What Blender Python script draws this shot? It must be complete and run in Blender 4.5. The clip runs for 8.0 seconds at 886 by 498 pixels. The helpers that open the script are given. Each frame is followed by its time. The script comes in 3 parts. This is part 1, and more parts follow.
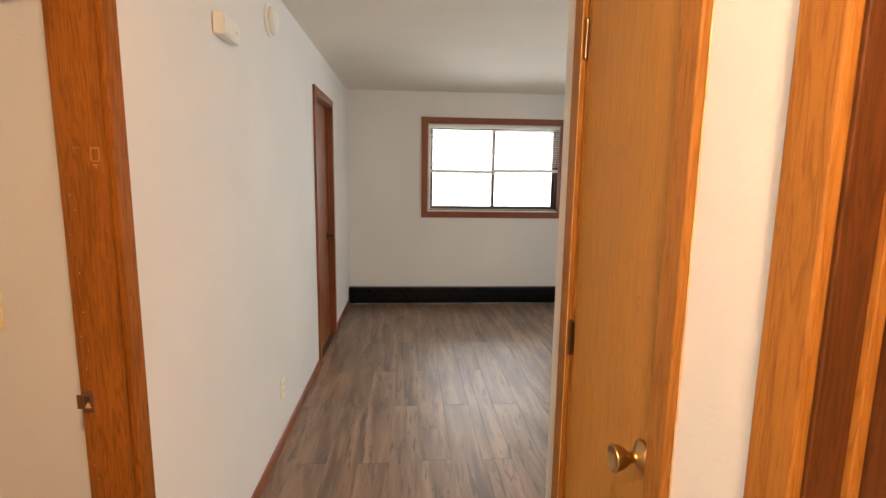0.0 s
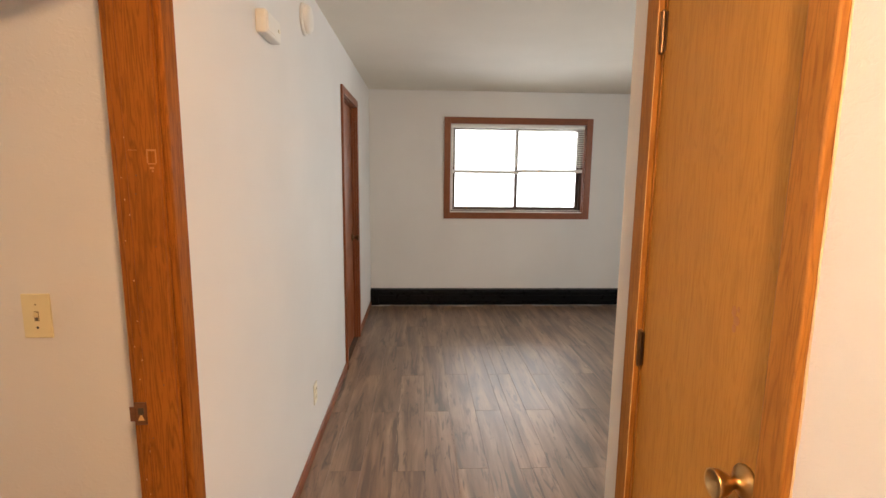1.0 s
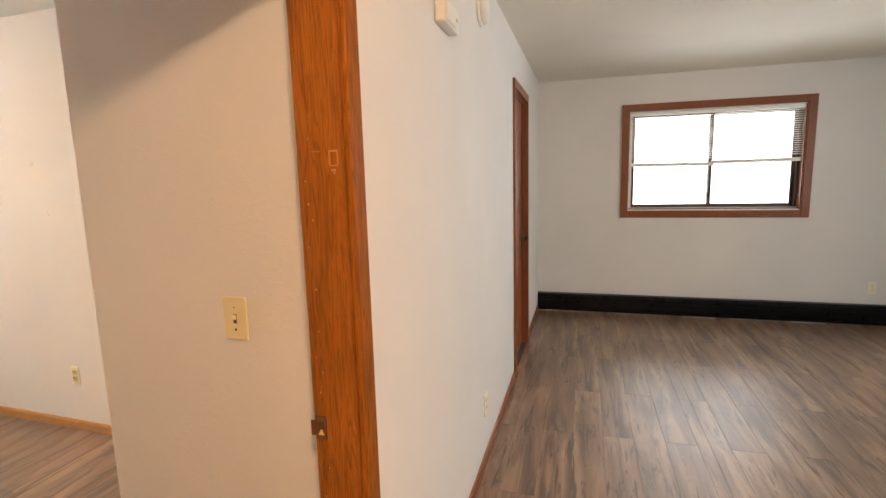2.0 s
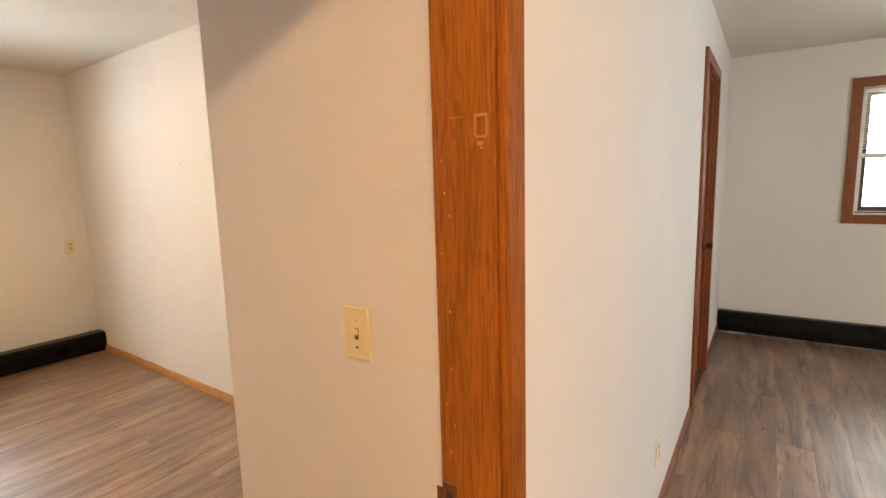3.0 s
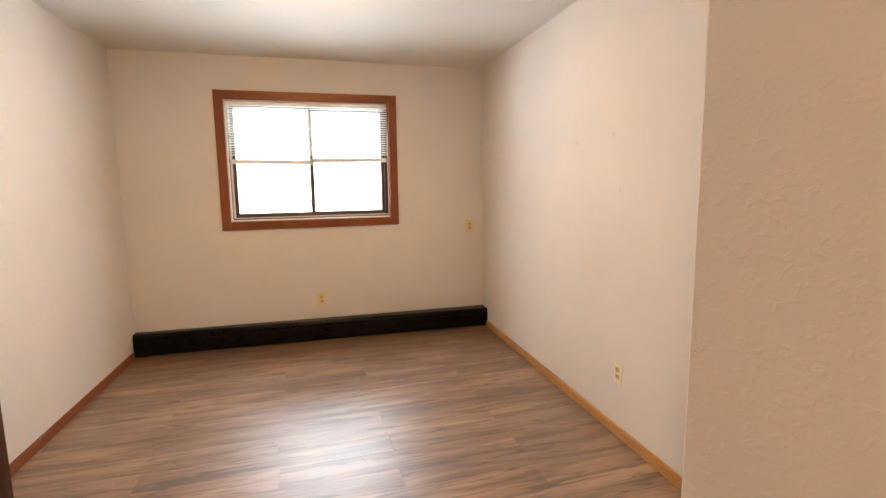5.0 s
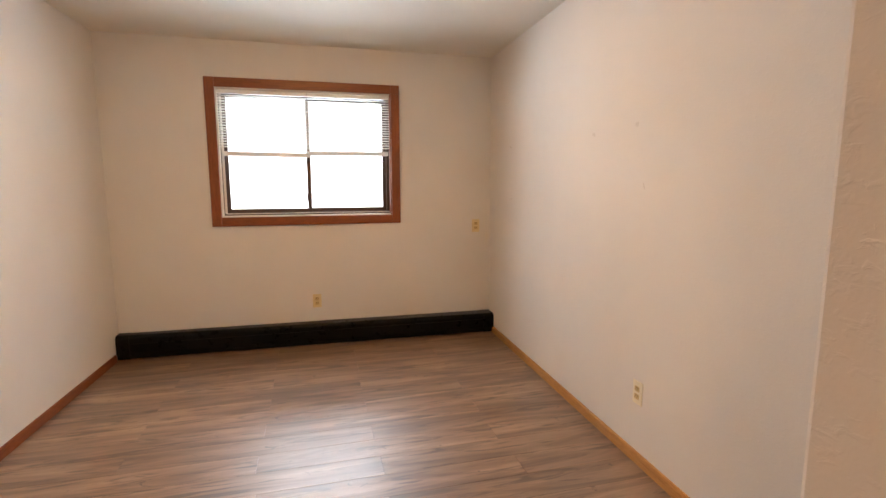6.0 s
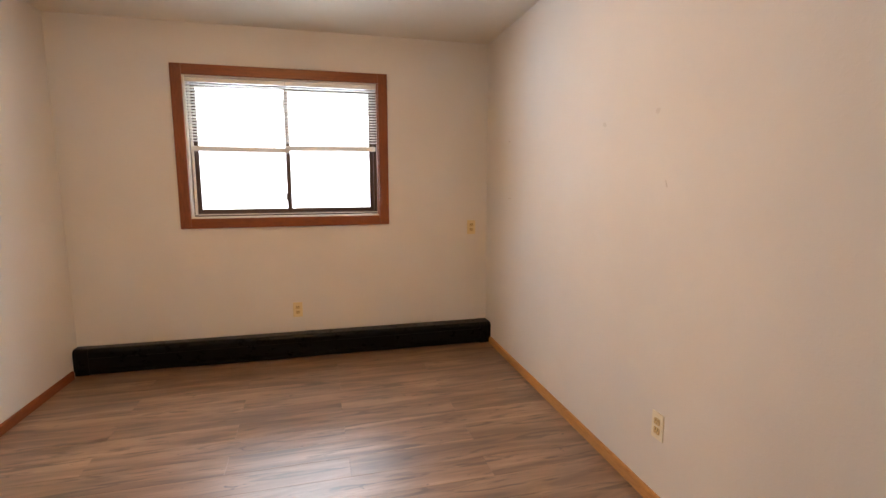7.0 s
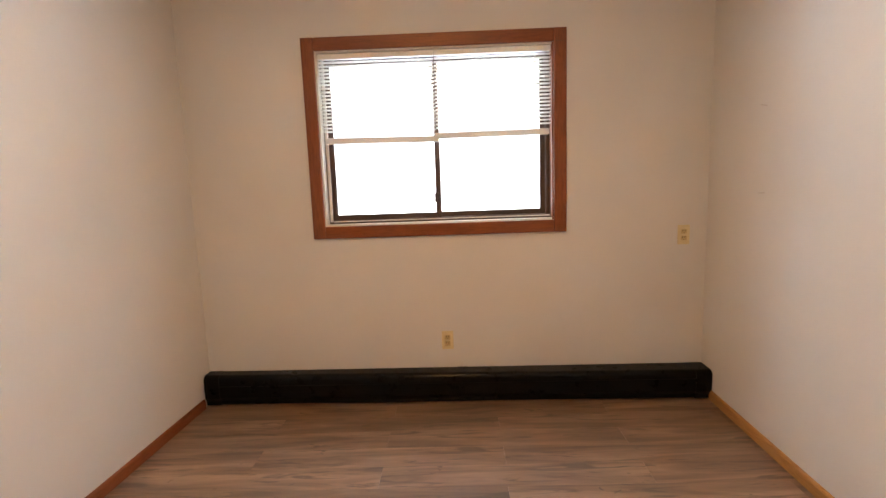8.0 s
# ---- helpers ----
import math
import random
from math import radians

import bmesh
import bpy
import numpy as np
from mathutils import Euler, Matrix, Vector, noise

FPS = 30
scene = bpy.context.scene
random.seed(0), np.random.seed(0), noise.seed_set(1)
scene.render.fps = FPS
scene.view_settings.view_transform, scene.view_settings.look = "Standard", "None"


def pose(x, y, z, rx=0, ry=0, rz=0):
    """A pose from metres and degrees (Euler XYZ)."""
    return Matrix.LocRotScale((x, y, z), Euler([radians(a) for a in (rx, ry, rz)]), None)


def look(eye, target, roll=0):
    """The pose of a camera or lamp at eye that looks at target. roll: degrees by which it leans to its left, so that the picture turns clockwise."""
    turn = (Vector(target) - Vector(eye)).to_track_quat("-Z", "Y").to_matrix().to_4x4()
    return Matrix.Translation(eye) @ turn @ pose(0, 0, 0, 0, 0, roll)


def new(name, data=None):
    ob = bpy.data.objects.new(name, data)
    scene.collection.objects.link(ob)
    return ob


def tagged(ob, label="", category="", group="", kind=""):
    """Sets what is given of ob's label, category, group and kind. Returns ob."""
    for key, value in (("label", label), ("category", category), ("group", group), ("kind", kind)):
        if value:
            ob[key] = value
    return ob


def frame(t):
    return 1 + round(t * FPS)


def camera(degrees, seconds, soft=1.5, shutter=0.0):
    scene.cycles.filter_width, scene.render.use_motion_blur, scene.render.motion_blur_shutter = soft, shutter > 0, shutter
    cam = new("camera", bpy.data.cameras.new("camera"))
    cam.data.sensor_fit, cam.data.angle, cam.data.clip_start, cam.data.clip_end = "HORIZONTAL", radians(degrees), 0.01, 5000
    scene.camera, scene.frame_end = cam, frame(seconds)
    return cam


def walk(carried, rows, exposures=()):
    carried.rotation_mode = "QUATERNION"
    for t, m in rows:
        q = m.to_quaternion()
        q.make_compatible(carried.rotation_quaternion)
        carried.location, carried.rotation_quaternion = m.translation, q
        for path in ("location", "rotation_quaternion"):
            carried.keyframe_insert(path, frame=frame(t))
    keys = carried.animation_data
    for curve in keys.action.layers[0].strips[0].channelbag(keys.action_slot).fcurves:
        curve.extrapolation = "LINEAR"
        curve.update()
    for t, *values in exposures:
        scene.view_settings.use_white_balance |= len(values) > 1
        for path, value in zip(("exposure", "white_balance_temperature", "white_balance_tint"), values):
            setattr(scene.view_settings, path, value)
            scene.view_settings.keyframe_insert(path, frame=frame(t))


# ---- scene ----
cam = camera(84.3, 8.0)
PATH = [
    (0, (0.203, 0.075, 1.504), (0.339, 2.048, 1.207), 0.8),
    (0.5, (0.133, 0.103, 1.508), (0.27, 2.076, 1.211), 0.8),
    (1, (0.072, 0.148, 1.507), (0.164, 2.124, 1.21), 0.6),
    (1.5, (0.014, 0.224, 1.498), (-0.206, 2.19, 1.206), -0.7),
    (1.7, (-0.004, 0.267, 1.5), (-0.363, 2.212, 1.207), -1.1),
    (2.8, (-0.127, 0.607, 1.476), (-1.121, 2.319, 1.189), -1.7),
    (3, (-0.179, 0.652, 1.468), (-1.273, 2.302, 1.184), -1.6),
    (3.5, (-0.321, 0.758, 1.469), (-1.702, 2.178, 1.19), -1.7),
    (4, (-0.481, 0.838, 1.465), (-2.135, 1.929, 1.191), -1.7),
    (4.5, (-0.639, 0.86, 1.427), (-2.485, 1.581, 1.157), -1.8),
    (4.7, (-0.715, 0.853, 1.408), (-2.608, 1.439, 1.14), -1.7),
    (6, (-1.069, 0.978, 1.357), (-2.984, 1.489, 1.088), -0.1),
    (6.5, (-1.2, 1.059, 1.347), (-3.115, 1.568, 1.078), -0.3),
    (7, (-1.397, 1.119, 1.35), (-3.31, 1.634, 1.076), -0.1),
    (7.5, (-1.817, 1.109, 1.372), (-3.749, 1.532, 1.078), -0.2),
    (8, (-2.37, 1.056, 1.337), (-4.35, 1.006, 1.059), -2.0),
]
EXPOSURES = [(0.0, -0.07, 6500, 9), (1.0, -0.04, 6500, 10), (1.5, 0.03, 6500, 10), (2.8, 0.14, 6500, 8), (3.5, 0.28, 6500, 7), (4.2, 0.29, 6500, 7), (4.7, 0.06, 6500, 10), (5.8, -0.26, 6500, 14), (7.0, -0.44, 6500, 16), (8.0, -0.32, 6500, 16)]
walk(cam, [(t, look(eye, target, roll)) for t, eye, target, roll in PATH], EXPOSURES)

# ---- world, sun, daylight ----
world = bpy.data.worlds.new("overcast_sky")
scene.world = world
world.use_nodes = True
wn = world.node_tree.nodes
sky = wn.new("ShaderNodeTexSky")
sky.sky_type = "NISHITA"
sky.sun_disc = False
sky.sun_elevation = radians(42)
sky.sun_rotation = radians(140)
sky.air_density = 1.5
sky.dust_density = 3.0
world.node_tree.links.new(sky.outputs[0], wn["Background"].inputs[0])
wn["Background"].inputs[1].default_value = 0.12

sun_data = bpy.data.lights.new("sun", "SUN")
sun_data.energy, sun_data.angle, sun_data.color = 1.0, radians(12), (1.0, 0.96, 0.9)
sun = new("sun", sun_data)
sun.matrix_world = look((8, -8, 10), (0, 0, 0))


def daylight(name, eye, target, w, h, watts, colour):
    data = bpy.data.lights.new(name, "AREA")
    data.shape, data.size, data.size_y, data.energy, data.color = "RECTANGLE", w, h, watts, colour
    ob = new(name, data)
    ob.matrix_world = look(eye, target)
    return ob


LIV_EAST = 3.7
BED_DAY, LIV_DAY, SIDE_DAY, OUTSIDE = 206.0, 45.0, 98.0, 5.4
HALL_BULB, BED_BULB = 490.0, 106.0
daylight("daylight_bedroom", (-5.80, 1.30, 1.62), (0, 1.10, 1.45), 1.8, 1.7, BED_DAY, (0.72, 0.885, 1.0))
daylight("daylight_living", (1.18, 6.30, 1.62), (1.18, 0, 1.55), 2.3, 1.7, LIV_DAY, (1.0, 0.985, 0.96))

daylight("daylight_side", (LIV_EAST + 0.35, 2.70, 1.52), (0, 3.3, 1.45), 2.0, 1.4, SIDE_DAY, (1.0, 0.99, 0.95))

# ---- materials ----


def material(name):
    m = bpy.data.materials.new(name)
    m.use_nodes = True
    nt = m.node_tree
    return m, nt, nt.nodes["Principled BSDF"], nt.links


def node(nt, kind, **values):
    n = nt.nodes.new(kind)
    for key, value in values.items():
        n.inputs[key].default_value = value
    return n


def coords(nt, scale=(1, 1, 1), shift=None):
    tc = nt.nodes.new("ShaderNodeTexCoord")
    mp = nt.nodes.new("ShaderNodeMapping")
    mp.inputs["Scale"].default_value = scale
    nt.links.new(tc.outputs["Object"], mp.inputs["Vector"])
    if shift is not None:
        nt.links.new(shift, mp.inputs["Location"])
    return mp.outputs["Vector"]


def ramp(nt, fac, stops):
    r = nt.nodes.new("ShaderNodeValToRGB")
    while len(r.color_ramp.elements) < len(stops):
        r.color_ramp.elements.new(0.5)
    for e, (p, c) in zip(r.color_ramp.elements, stops):
        e.position, e.color = p, (*c, 1) if len(c) == 3 else c
    nt.links.new(fac, r.inputs[0])
    return r.outputs[0]


def noise_tex(nt, vec, scale, detail=4.0, rough=0.55, distort=0.0):
    n = node(nt, "ShaderNodeTexNoise", Scale=scale, Detail=detail, Roughness=rough, Distortion=distort)
    nt.links.new(vec, n.inputs["Vector"])
    return n.outputs[0]


def mixed(nt, fac, a, b, how="MIX"):
    m = nt.nodes.new("ShaderNodeMix")
    m.data_type, m.blend_type = "RGBA", how
    for sock, v in ((m.inputs[0], fac), (m.inputs[6], a), (m.inputs[7], b)):
        if isinstance(v, (int, float)):
            sock.default_value = v
        elif isinstance(v, tuple):
            sock.default_value = (*v, 1)
        else:
            nt.links.new(v, sock)
    return m.outputs[2]


def bump(nt, height, strength, distance, normal=None):
    b = node(nt, "ShaderNodeBump", Strength=strength, Distance=distance)
    nt.links.new(height, b.inputs["Height"])
    if normal is not None:
        nt.links.new(normal, b.inputs["Normal"])
    return b.outputs[0]


def paint(name, colour, texture=0.20, rough=0.78):
    """Rolled wall paint over a lightly knocked-down plaster texture."""
    m, nt, p, ln = material(name)
    v = coords(nt)
    big = noise_tex(nt, v, 1.3, 3)
    tone = tuple(c * 0.93 for c in colour)
    col = mixed(nt, ramp(nt, big, [(0.3, (0, 0, 0)), (0.7, (1, 1, 1))]), tone, colour)
    scuff = noise_tex(nt, v, 4.5, 6, 0.7)
    col = mixed(nt, ramp(nt, scuff, [(0.66, (0, 0, 0)), (0.80, (0.22, 0.22, 0.22))]), col, tuple(c * 0.72 for c in colour))
    ln.new(col, p.inputs["Base Color"])
    p.inputs["Roughness"].default_value = rough
    p.inputs["Specular IOR Level"].default_value = 0.3
    trowel = ramp(nt, noise_tex(nt, coords(nt, (1, 1, 1.5)), 52, 3, 0.5, 0.7), [(0.52, (0, 0, 0)), (0.74, (1, 1, 1))])
    peel = noise_tex(nt, v, 190, 2)
    n1 = bump(nt, trowel, texture, 0.0016)
    ln.new(bump(nt, peel, 0.25, 0.0008, n1), p.inputs["Normal"])
    return m


def oak(name, axis, light, dark, rough=0.46, figure=1.0):
    """Varnished oak with its grain along the given axis."""
    m, nt, p, ln = material(name)
    k = [52.0, 52.0, 52.0]
    k["xyz".index(axis)] = 3.2
    info = nt.nodes.new("ShaderNodeObjectInfo")
    mul = nt.nodes.new("ShaderNodeVectorMath")
    mul.operation = "SCALE"
    mul.inputs[0].default_value = (7.0, 5.0, 9.0)
    ln.new(info.outputs["Random"], mul.inputs[3])
    v = coords(nt, tuple(k), mul.outputs[0])
    wave = noise_tex(nt, v, 1.0, 2, 0.4, 0.5)
    rings = nt.nodes.new("ShaderNodeMath")
    rings.operation = "PINGPONG"
    scaled = nt.nodes.new("ShaderNodeMath")
    scaled.operation = "MULTIPLY"
    scaled.inputs[1].default_value = 7.0
    ln.new(wave, scaled.inputs[0])
    ln.new(scaled.outputs[0], rings.inputs[0])
    rings.inputs[1].default_value = 0.5
    f = [190.0, 190.0, 190.0]
    f["xyz".index(axis)] = 18.0
    pores = noise_tex(nt, coords(nt, tuple(f), mul.outputs[0]), 1.0, 4, 0.60, 1.1)
    g = [48.0, 48.0, 48.0]
    g["xyz".index(axis)] = 5.0
    flame = noise_tex(nt, coords(nt, tuple(g), mul.outputs[0]), 1.0, 3, 0.55, 1.4)
    base = mixed(nt, ramp(nt, rings.outputs[0], [(0.02, (1, 1, 1)), (0.24, (0, 0, 0))]), light, mixed(nt, 0.55 * figure, light, dark))
    base = mixed(nt, ramp(nt, flame, [(0.50, (0, 0, 0)), (0.68, (0.45 * figure,) * 3)]), base, dark)
    base = mixed(nt, ramp(nt, pores, [(0.53, (0, 0, 0)), (0.68, (0.50 * figure,) * 3)]), base, dark)
    wear = noise_tex(nt, coords(nt), 3.0, 5, 0.6)
    base = mixed(nt, ramp(nt, wear, [(0.35, (0.25, 0.25, 0.25)), (0.65, (0, 0, 0))]), base, dark)
    ln.new(base, p.inputs["Base Color"])
    ln.new(ramp(nt, wear, [(0.3, (rough - 0.06,) * 3), (0.7, (rough + 0.12,) * 3)]), p.inputs["Roughness"])
    p.inputs["Specular IOR Level"].default_value = 0.17
    ln.new(bump(nt, pores, 0.12, 0.0006), p.inputs["Normal"])
    return m


def vinyl_plank():
    m, nt, p, ln = material("vinyl_plank")
    info = nt.nodes.new("ShaderNodeObjectInfo")
    mul = nt.nodes.new("ShaderNodeVectorMath")
    mul.operation = "SCALE"
    mul.inputs[0].default_value = (13.0, 29.0, 3.0)
    ln.new(info.outputs["Random"], mul.inputs[3])
    v = coords(nt, (12.0, 1.25, 1.0), mul.outputs[0])
    streak = noise_tex(nt, v, 1.0, 4, 0.55, 0.8)
    dash = noise_tex(nt, coords(nt, (24.0, 2.3, 1.0), mul.outputs[0]), 1.0, 4, 0.58, 1.2)
    fine = noise_tex(nt, coords(nt, (120.0, 6.0, 1.0), mul.outputs[0]), 1.0, 5, 0.65)
    blotch = noise_tex(nt, coords(nt, (5.0, 2.0, 1.0), mul.outputs[0]), 1.0, 4, 0.6, 0.5)
    col = ramp(nt, streak, [(0.34, (0.088, 0.052, 0.033)), (0.44, (0.190, 0.122, 0.079)), (0.55, (0.290, 0.198, 0.136)), (0.67, (0.400, 0.292, 0.208))])
    col = mixed(nt, ramp(nt, blotch, [(0.50, (0, 0, 0)), (0.72, (0.40, 0.40, 0.40))]), col, (0.225, 0.185, 0.145))
    col = mixed(nt, ramp(nt, dash, [(0.55, (0, 0, 0)), (0.65, (0.88, 0.88, 0.88))]), col, (0.056, 0.033, 0.022))
    col = mixed(nt, ramp(nt, fine, [(0.38, (0.22, 0.22, 0.22)), (0.56, (0, 0, 0))]), col, (0.100, 0.066, 0.048))
    vk = coords(nt, (20.0, 8.0, 1.0), mul.outputs[0])
    knots = noise_tex(nt, vk, 1.0, 2, 0.5, 1.8)
    col = mixed(nt, ramp(nt, knots, [(0.70, (0, 0, 0)), (0.77, (0.85, 0.85, 0.85))]), col, (0.026, 0.016, 0.011))
    tone = ramp(nt, info.outputs["Random"], [(0.0, (0.79, 0.69, 0.60)), (1.0, (1.09, 0.97, 0.86))])
    col = mixed(nt, 1.0, col, tone, "MULTIPLY")
    ln.new(col, p.inputs["Base Color"])
    ln.new(ramp(nt, blotch, [(0.3, (0.39, 0.39, 0.39)), (0.7, (0.54, 0.54, 0.54))]), p.inputs["Roughness"])
    p.inputs["Specular IOR Level"].default_value = 0.6
    p.inputs["Coat Weight"].default_value = 1.0
    p.inputs["Coat Roughness"].default_value = 0.43
    p.inputs["Coat IOR"].default_value = 1.65
    soft = bump(nt, noise_tex(nt, coords(nt, (16.0, 5.0, 1.0), mul.outputs[0]), 1.0, 3), 0.30, 0.003)
    ln.new(bump(nt, fine, 0.20, 0.0008, soft), p.inputs["Normal"])
    return m


def plain(name, colour, rough=0.5, metal=0.0, grain=60.0, vary=0.12, bumpy=0.05):
    m, nt, p, ln = material(name)
    v = coords(nt)
    n = noise_tex(nt, v, grain, 4)
    lo = tuple(c * (1 - vary) for c in colour)
    ln.new(mixed(nt, n, lo, tuple(min(1, c * (1 + vary)) for c in colour)), p.inputs["Base Color"])
    ln.new(ramp(nt, noise_tex(nt, v, grain * 0.3, 3), [(0.3, (max(0, rough - 0.08),) * 3), (0.7, (rough + 0.08,) * 3)]), p.inputs["Roughness"])
    p.inputs["Metallic"].default_value = metal
    if bumpy:
        ln.new(bump(nt, n, bumpy, 0.001), p.inputs["Normal"])
    return m


def glass():
    m, nt, p, ln = material("window_glass")
    nt.nodes.remove(p)
    tr, gl = nt.nodes.new("ShaderNodeBsdfTransparent"), nt.nodes.new("ShaderNodeBsdfGlossy")
    gl.inputs["Roughness"].default_value = 0.02
    fr = node(nt, "ShaderNodeFresnel", IOR=1.45)
    mx = nt.nodes.new("ShaderNodeMixShader")
    ln.new(fr.outputs[0], mx.inputs[0])
    ln.new(tr.outputs[0], mx.inputs[1])
    ln.new(gl.outputs[0], mx.inputs[2])
    ln.new(mx.outputs[0], nt.nodes["Material Output"].inputs[0])
    return m


def lamp_glass(name, colour, strength):
    m, nt, p, ln = material(name)
    p.inputs["Base Color"].default_value = (0.9, 0.88, 0.82, 1)
    p.inputs["Emission Color"].default_value = (*colour, 1)
    p.inputs["Emission Strength"].default_value = strength
    return m


def slat_plastic(name, through_light):
    m, nt, p, ln = material(name)
    out = nt.nodes["Material Output"]
    p.inputs["Base Color"].default_value = (0.86, 0.84, 0.79, 1)
    p.inputs["Roughness"].default_value = 0.4
    tl = nt.nodes.new("ShaderNodeBsdfTranslucent")
    tl.inputs[0].default_value = (0.85, 0.83, 0.77, 1)
    mx = nt.nodes.new("ShaderNodeMixShader")
    mx.inputs[0].default_value = through_light
    ln.new(p.outputs[0], mx.inputs[1])
    ln.new(tl.outputs[0], mx.inputs[2])
    ln.new(mx.outputs[0], out.inputs[0])
    return m


WALL = paint("wall_paint", (0.74, 0.725, 0.70))
WALL_ROUGH = paint("wall_paint_knockdown", (0.74, 0.70, 0.655), 0.28)
CEIL = paint("ceiling_paint", (0.80, 0.76, 0.675), 0.25, 0.8)
LIGHT, DARK = (0.315, 0.107, 0.016), (0.105, 0.029, 0.004)
OAK_Z, OAK_X = (oak("oak_" + a, a, LIGHT, DARK, 0.56, 0.82) for a in "zx")
for oak_mat in (OAK_Z, OAK_X):
    oak_mat.node_tree.nodes["Principled BSDF"].inputs["Specular IOR Level"].default_value = 0.08
OAK_MID, OAK_MID_X = (oak("honey_oak_" + a, a, (0.34, 0.142, 0.027), (0.17, 0.060, 0.010), 0.44, 0.9) for a in "zx")
OAK_DOOR = oak("oak_door", "z", (0.430, 0.203, 0.040), (0.255, 0.104, 0.017), 0.36, 0.6)
TRIM_LIGHT, TRIM_DARK = (0.245, 0.072, 0.024), (0.125, 0.034, 0.012)
TRIM_X, TRIM_Z = (oak("stained_trim_" + a, a, TRIM_LIGHT, TRIM_DARK, 0.36, 0.8) for a in "xz")
for trim_mat in (TRIM_X, TRIM_Z):
    trim_mat.node_tree.nodes["Principled BSDF"].inputs["Specular IOR Level"].default_value = 0.4
BASE_X = oak("oak_base_x", "x", (0.50, 0.27, 0.095), (0.32, 0.15, 0.05), 0.4)
# oak darkened in colour to stand in for shade inside the hall doorway
SHADED_RED_Z = oak("shaded_red_oak_z", "z", (0.098, 0.033, 0.010), (0.046, 0.015, 0.005), 0.38)
# dark tone puts the open bedroom door's back-lit shade into its colour
BACKLIT_Z = oak("backlit_oak_z", "z", (0.115, 0.045, 0.018), (0.045, 0.018, 0.008), 0.35)
PLANK = vinyl_plank()
SUBFLOOR = plain("subfloor_joint", (0.11, 0.08, 0.062), 0.8)
HEATER = plain("black_enamel", (0.004, 0.004, 0.0045), 0.32, 0.0, 60, 0.15, 0.02)
HEATER.node_tree.nodes["Principled BSDF"].inputs["Specular IOR Level"].default_value = 0.14
BRONZE = plain("bronze_aluminium", (0.085, 0.055, 0.042), 0.42, 0.3)
LINER = plain("window_liner", (0.74, 0.71, 0.66), 0.45)
SLAT = slat_plastic("blind_slat", 0.6)
RAIL_BOTTOM = slat_plastic("blind_bottom_rail", 0.10)
RAIL = plain("blind_rail", (0.87, 0.86, 0.82), 0.4)
TAN = plain("tan_plastic", (0.60, 0.46, 0.22), 0.35, 0, 30, 0.05, 0.0)
IVORY = plain("ivory_plastic", (0.74, 0.63, 0.36), 0.35, 0, 30, 0.05, 0.0)
ALMOND = plain("almond_plastic", (0.83, 0.78, 0.62), 0.35, 0, 30, 0.05, 0.0)
SLOT = plain("switch_slot", (0.30, 0.22, 0.10), 0.6, 0, 30, 0.1, 0.0)
HOLE = plain("socket_dark", (0.05, 0.035, 0.02), 0.6, 0, 30, 0.1, 0.0)
WHITE = plain("white_plastic", (0.78, 0.76, 0.70), 0.45, 0, 30, 0.05, 0.0)
BRASS = plain("antique_brass", (0.50, 0.31, 0.12), 0.34, 1.0, 40, 0.15, 0.03)
BRASS_DARK = plain("tarnished_brass", (0.16, 0.095, 0.05), 0.42, 1.0, 90, 0.3, 0.08)
STRIKE = plain("browned_steel", (0.15, 0.058, 0.022), 0.5, 0.2, 90, 0.3, 0.08)
FADED = plain("faded_varnish", (0.39, 0.165, 0.032), 0.5, 0.0, 300, 0.35)
PALE_OAK = plain("bare_oak", (0.62, 0.38, 0.14), 0.5)
SCUFF = plain("wall_scuff", (0.42, 0.37, 0.32), 0.8)
SMUDGE = plain("rubbed_wall_paint", (0.62, 0.60, 0.57), 0.8, 0, 60, 0.1)
STAIN = plain("varnish_blotch", (0.33, 0.125, 0.026), 0.45)
BEAD = plain("paint_edge", (0.66, 0.50, 0.30), 0.6, 0.0, 90, 0.3)
CAULK = plain("grey_caulk", (0.45, 0.44, 0.42), 0.7, 0, 20, 0.4)
GLASS = glass()
def sky_glow():
    """The white overcast daylight outside the windows."""
    m, nt, p, ln = material("overcast_backdrop")
    em = nt.nodes.new("ShaderNodeEmission")
    em.inputs[0].default_value = (0.96, 0.98, 1.0, 1)
    em.inputs[1].default_value = OUTSIDE
    ln.new(em.outputs[0], nt.nodes["Material Output"].inputs[0])
    return m


SKY_GLOW = sky_glow()
HALL_GLOW = lamp_glass("hall_lamp_glass", (1.0, 0.645, 0.37), HALL_BULB)
BED_GLOW = lamp_glass("bedroom_lamp_glass", (1.0, 0.545, 0.185), BED_BULB)

# ---- builders ----


def box(x0, x1, y0, y1, z0, z1, bevel=0.0, segments=1):
    bm = bmesh.new()
    bmesh.ops.create_cube(bm, size=1.0)
    for v in bm.verts:
        v.co = (x0 + (v.co.x + 0.5) * (x1 - x0), y0 + (v.co.y + 0.5) * (y1 - y0), z0 + (v.co.z + 0.5) * (z1 - z0))
    if bevel:
        bmesh.ops.bevel(bm, geom=bm.edges[:], offset=bevel, segments=segments, affect="EDGES", profile=0.5)
    return bm


def joined(*bms):
    out = bmesh.new()
    for b in bms:
        me = bpy.data.meshes.new("tmp")
        b.to_mesh(me)
        b.free()
        out.from_mesh(me)
        bpy.data.meshes.remove(me)
    return out


